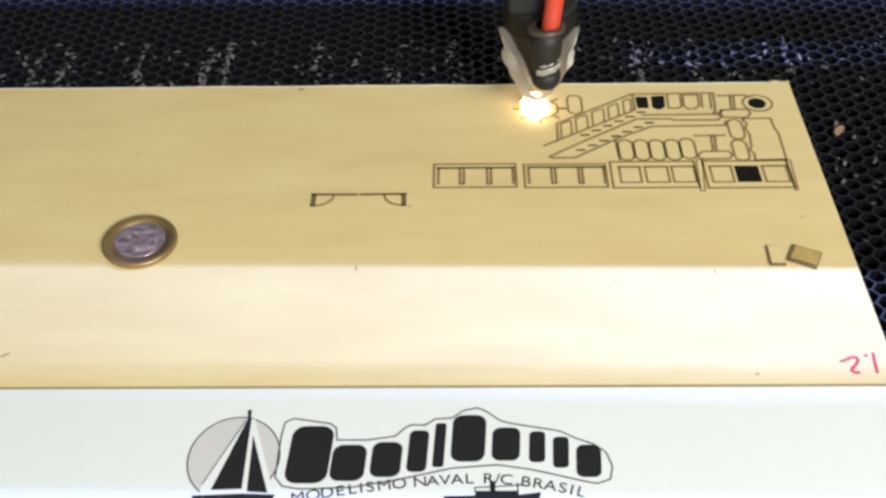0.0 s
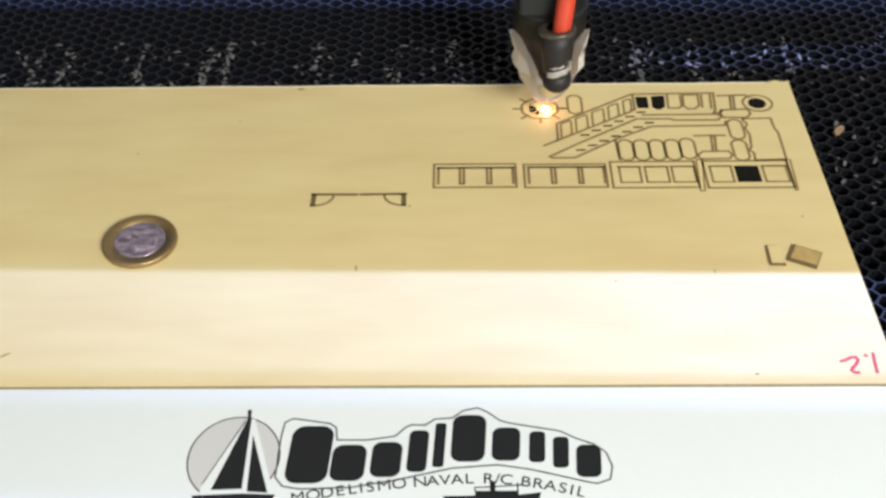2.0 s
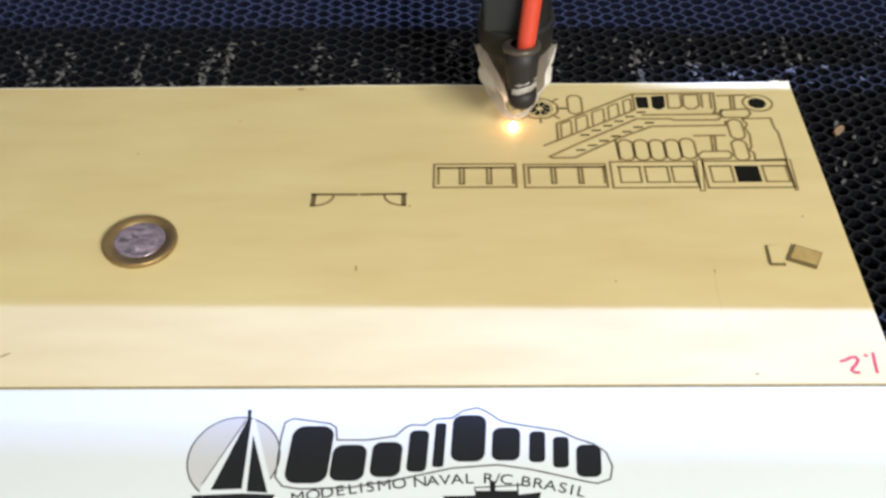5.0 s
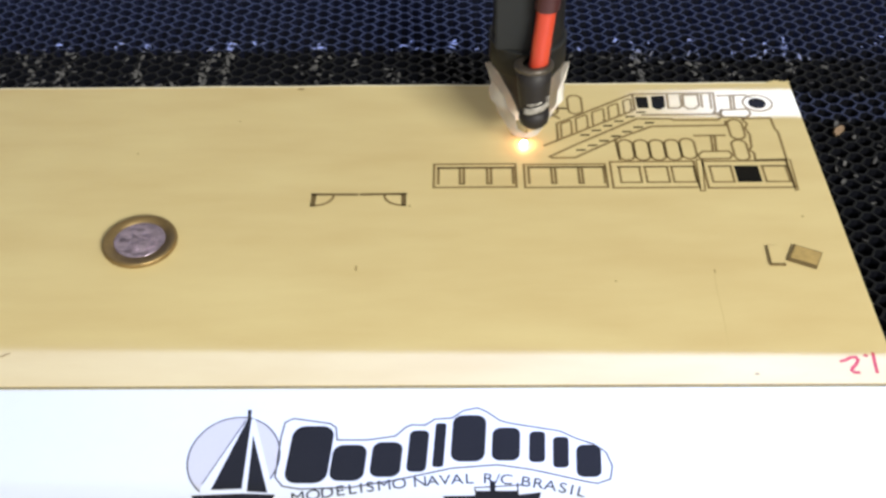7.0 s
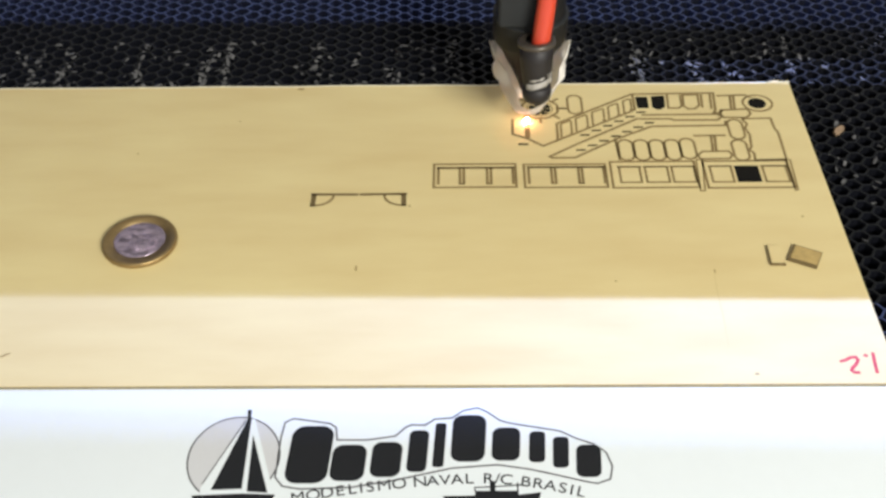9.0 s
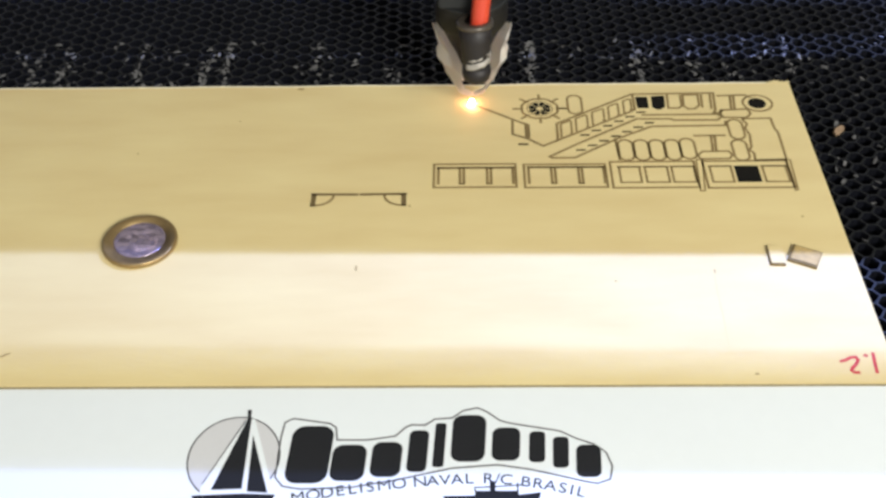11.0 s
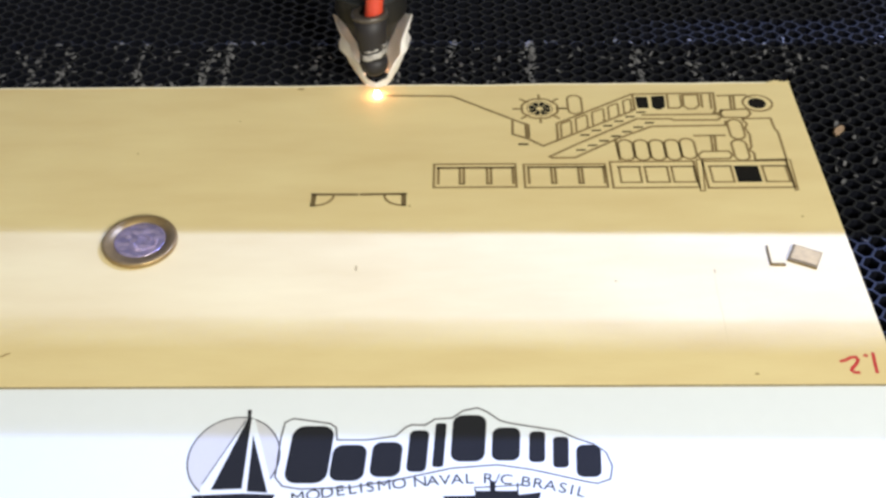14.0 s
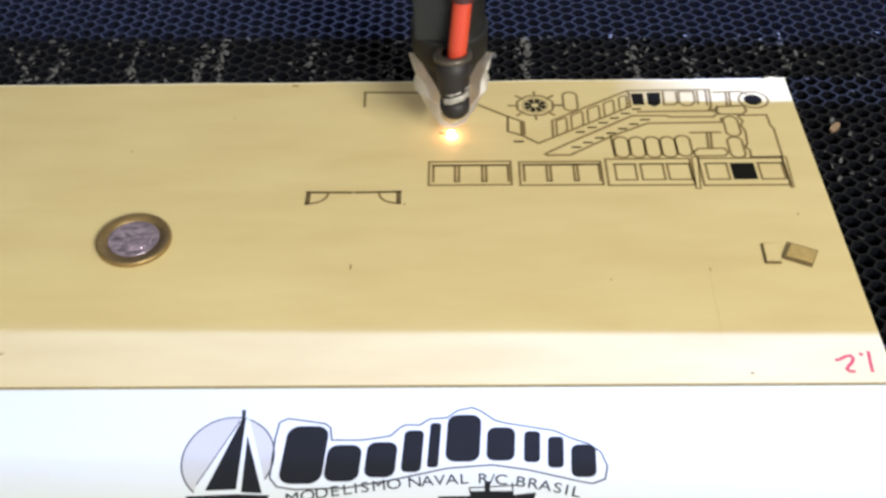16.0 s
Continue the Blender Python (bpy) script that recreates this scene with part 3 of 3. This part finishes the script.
part("tape_wrap", bm, TAPE, air_nozzle, "crumpled silvery tape wrap", True)
bm = bmesh.new()
lathe(bm, [(.0040, .0212), (.0058, .0214), (.0068, .0212), (.0070, .0205), (.0069, .0196), (.0060, .0192), (0, .0192)], 44, tube)
part("hose_collar", bm, RIM, head, "worn grey collar", True)


def hose(name, z0, z1, r, material, label):
    bm = bmesh.new()
    rings = []
    for k in range(15):
        z = z0 + (z1 - z0) * k / 14
        c = Vector((.0024 + .0030 * min(1, (z - .05) / .03) + .02 * max(0, z - .07) * .1, -.0215 + .10 * (z - .05), z))
        rings.append([bm.verts.new(c + Vector((r * math.cos(a * math.pi / 12), r * math.sin(a * math.pi / 12), 0))) for a in range(24)])
    for p, s in zip(rings, rings[1:]):
        for i in range(24):
            bm.faces.new((p[i], p[(i + 1) % 24], s[(i + 1) % 24], s[i]))
    part(name, bm, material, head, label, True)


hose("air_hose", .0511, .0755, .0034, RED, "bright red air hose")
hose("hose_sleeve", .0742, .145, .0044, SLEEVE, "dark red hose sleeve")

# ---- gantry over the bed, seen only by the shadows it casts ----
gantry = tagged(new("gantry"), "metal gantry beams that carry the laser head", "gantry")
# all but beam and front rail are unseen, added to shape the shadows
for name, x0, x1, y0, y1, z0, z1 in (("beam", -.31, .32, -.0343, .0425, .148, .156), ("shade_bar_left", -.31, .139, .043, .0735, .148, .155), ("shade_bar_right", .1392, .205, .0545, .0695, .148, .152), ("front_rail", -.31, .32, -.071, -.0570, .182, .188),
                                    *(("shadow_slat", -.31, .32, -.0566 + .00105 * k, -.0566 + .00105 * k + .00092 - .00009 * k, .184, .1844) for k in range(9))):
    bm = bmesh.new()
    box(bm, x0, x1, y0, y1, z0, z1, .00006)
    part(name, bm, STEELRAIL, gantry)

# ---- spark and flames ----
spark = tagged(new("laser_spark"), "glowing white-orange burning spot on the plywood", "spark")
bm = bmesh.new()
bmesh.ops.create_icosphere(bm, subdivisions=3, radius=1, matrix=Matrix.Translation((0, 0, .0004)) @ Matrix.Diagonal((.0011, .0010, .0008, 1)))
bmesh.ops.create_icosphere(bm, subdivisions=2, radius=1, matrix=Matrix.Translation((.0003, .0001, .0010)) @ Matrix.Diagonal((.0008, .0008, .0006, 1)))
part("core", bm, SPOT, spark, "", True)
flames = []
for k in range(16):
    bm = bmesh.new()
    bmesh.ops.create_icosphere(bm, subdivisions=3, radius=1)
    for v in bm.verts:
        f = 1 + .35 * noise.noise(v.co * 2.2 + Vector((k * 3, 0, 0)))
        v.co = Vector((v.co.x * .0026 * f, v.co.y * .0026 * f, v.co.z * (.0028 if v.co.z > 0 else .0016) * f))
    flames.append(tagged(part("flame", bm, FLAME, None, "", True), "small bright tongue of burning vapour", "flame", "flames at the cut"))

# ---- tab that is cut free ----
TAB = ((-117.9, 131.2), (-113.1, 128.7), (-113.1, 136.5), (-117.8, 140.0))
# black slab stands in for char and shade in the gap under the tab
hole = solid("tab_gap_shade", [(x, y) for x, y in TAB], "black slab for the char and shade under the tab")
hole.location.z = -.00006
bm = bmesh.new()
slab(bm, [((x + 115.5) / 1000, (y - 134.1) / 1000) for x, y in TAB], BT - .0002, BT + .00004)
tab = tagged(part("loose_tab", bm, PLY), "small plywood tab cut free from the sheet", "plywood tab")

# ---- motion ----
# seconds and the beam's place on the sheet in millimetres
BEAM = [(0.0, -108.6, 147.6), (0.5, -109.0, 147.4), (1.0, -107.9, 143.6), (1.5, -105.9, 145.2), (2.0, -104.6, 146.0), (2.5, -102.3, 146.4), (3.0, -105.7, 148.2), (3.5, -102.4, 149.2), (4.0, -104.6, 149.2), (4.2, -111.5, 138.5),
        (4.7, -118.0, 140.4), (5.2, -118.2, 131.0), (5.7, -112.9, 128.2), (6.1, -112.8, 136.5), (6.3, -116.3, 139.0), (6.5, -113.8, 137.8), (6.75, -116.4, 124.2), (7.0, -114.3, 123.3), (7.5, -113.0, 124.4), (8.0, -110.8, 126.0), (8.5, -112.0, 131.6),
        (9.0, -112.6, 138.3), (9.2, -115.2, 139.8), (9.7, -118.0, 140.8), (10.3, -125.5, 145.8), (11.3, -138.4, 154.5), (11.5, -140.8, 156.6), (12.0, -147.3, 157.7), (12.5, -154.2, 157.9), (13.0, -160.7, 158.0), (13.5, -167.9, 158.1), (14.0, -174.4, 158.2),
        (14.25, -177.2, 157.9), (14.5, -177.1, 153.9), (15.0, -177.1, 147.8), (15.25, -177.0, 147.6), (15.5, -146.5, 132.1), (15.6, -145.8, 130.0), (16.0, -141.2, 128.4)]
OFF = [(4.1, 4.6), (6.55, 6.72), (15.3, 15.55)]
# bursts: middle, half width in seconds, reach in millimetres
BURSTS = [(0.0, .22, 4.8), (2.5, .2, 3.2), (3.5, .2, 3.8), (4.0, .09, 4.6), (6.8, .1, 2.6), (7.2, .12, 3.6), (7.5, .18, 6.6), (8.22, .12, 5.6), (8.6, .32, 9.2), (11.5, .15, 6.0)]


def where(t):
    for a, b in zip(BEAM, BEAM[1:]):
        if a[0] <= t <= b[0]:
            f = (t - a[0]) / (b[0] - a[0])
            return ((a[1] + f * (b[1] - a[1])) / 1000, (a[2] + f * (b[2] - a[2])) / 1000)
    return (BEAM[-1][1] / 1000, BEAM[-1][2] / 1000)


def grow(ob, t):
    """A cut comes up to the surface at t seconds."""
    low, high = pose(0, 0, -.0006), pose(0, 0, 0)
    rows = [(0.0, low)] if t > .15 else []
    if t > .3:
        rows.append((t - .1, low))
    walk(ob, rows + [(t, high), (16.0, high)])


def grown_line(name, a, b, t0, t1, w=LW, step=3.0):
    n = max(1, round(math.dist(a, b) / step))
    for k in range(n):
        p = [a[i] + (b[i] - a[i]) * k / n for i in (0, 1)]
        s = [a[i] + (b[i] - a[i]) * (k + 1) / n for i in (0, 1)]
        grow(cut(name, [([p, s], False)], w), t0 + (t1 - t0) * (k + 1) / n)


def motions():
    walk(head, [(t, pose(x / 1000, y / 1000, BT)) for t, x, y in BEAM])
    walk(gantry, [(t, pose(-.15, y / 1000, 0, 0, 0, -.75)) for t, x, y in BEAM])
    rows, times = [], sorted({b[0] for b in BEAM} | {t for o in OFF for t in (o[0], o[0] + .04, o[1] - .04, o[1])})
    for t in times:
        hid = any(a + .02 < t < b - .02 for a, b in OFF)
        rows.append((t, pose(*where(t), BT - .0035 if hid else BT + .0006, 0, 0, 40 * math.sin(t * 9))))
    walk(spark, rows)
    rng = random.Random(11)
    for k, fl in enumerate(flames):
        rows = []
        marks = sorted({round(m + d, 3) for m, h, r in BURSTS for d in (-h, -h * .5, 0, h * .5, h) if 0 <= m + d <= 16} | {0.0, 16.0} | {b[0] for b in BEAM})
        for t in marks:
            x, y = where(t)
            out = 0.0
            for m, h, r in BURSTS:
                if abs(t - m) < h - .001:
                    out = max(out, r)
            turn, rad = k * 2.4, math.sqrt((k + .4) / 16)
            if out:
                rows.append((t, pose(x + .85 * out * rad * math.cos(turn) / 1000, y + 1.2 * out * rad * math.sin(turn) / 1000, BT + .001 + out * .0006 * (1 - rad * rad) * rng.uniform(.6, 1.1), 0, 0, rng.uniform(-30, 30))))
            else:
                rows.append((t, pose(x, y, BT + .0315 + .0003 * k)))
        walk(fl, rows)
    # the tab cut free lifts askew over its black slab, then is pushed flat again
    flat = pose(-.1155, .1341, 0)
    askew = pose(-.1149, .1359, .00045, -3, 3, -5)
    walk(tab, [(0.0, flat), (6.45, flat), (6.58, askew), (8.3, askew), (8.85, flat), (16.0, flat)])
    # hub of the wheel, eight burnt sectors
    for k in range(8):
        c = math.pi * (.9 + k / 4)
        pts = [(WX + r * math.cos(c + d), WY + r * .95 * math.sin(c + d)) for r, d in ((1.4, -.30), (4.4, -.33), (4.7, 0), (4.4, .33), (1.4, .30))]
        grow(solid("hub_sector", pts, "burnt hub sector"), .1 + k * .52)
    ring = ring_pts(WX, WY, 5.3, 5.0, 12)
    for k in range(12):
        grow(cut("hub_ring_cut", [([ring[k - 1], ring[k]], False)], .0004), .3 + k * .3)
    for a, b, t0, t1 in (((-118, 140.7), (-118.3, 130.8), 4.7, 5.2), ((-118.3, 130.8), (-112.8, 128.1), 5.2, 5.7), ((-112.8, 128.1), (-112.8, 136.7), 5.7, 6.1)):
        grown_line("fold_cut", a, b, t0, t1)
    grow(solid("step_slot", rect(-116.3, 123.6, -112.2, 124.7), "burnt slot", SLOT), 7.1)
    grown_line("keel_cut", (-112.8, 128.1), (-106.3, 122.9), 7.4, 8.3)
    grown_line("fold_cut", (-111.7, 128.6), (-111.7, 136.9), 8.3, 8.9)
    grown_line("fold_cut", (-112.2, 137.2), (-118.0, 140.8), 8.9, 9.6)
    grown_line("sheer_cut", (-118.0, 140.8), (-142.8, 157.4), 9.7, 11.65)
    grown_line("sheer_cut", (-142.8, 157.4), (-177.3, 158.4), 11.65, 14.25)
    grown_line("sheer_cut", (-177.3, 158.4), (-177.0, 148.2), 14.25, 15.05)
    grown_line("sheer_cut", (-145.6, 130.2), (-141.6, 128.6), 15.65, 16.0, LW, 1.5)


motions()
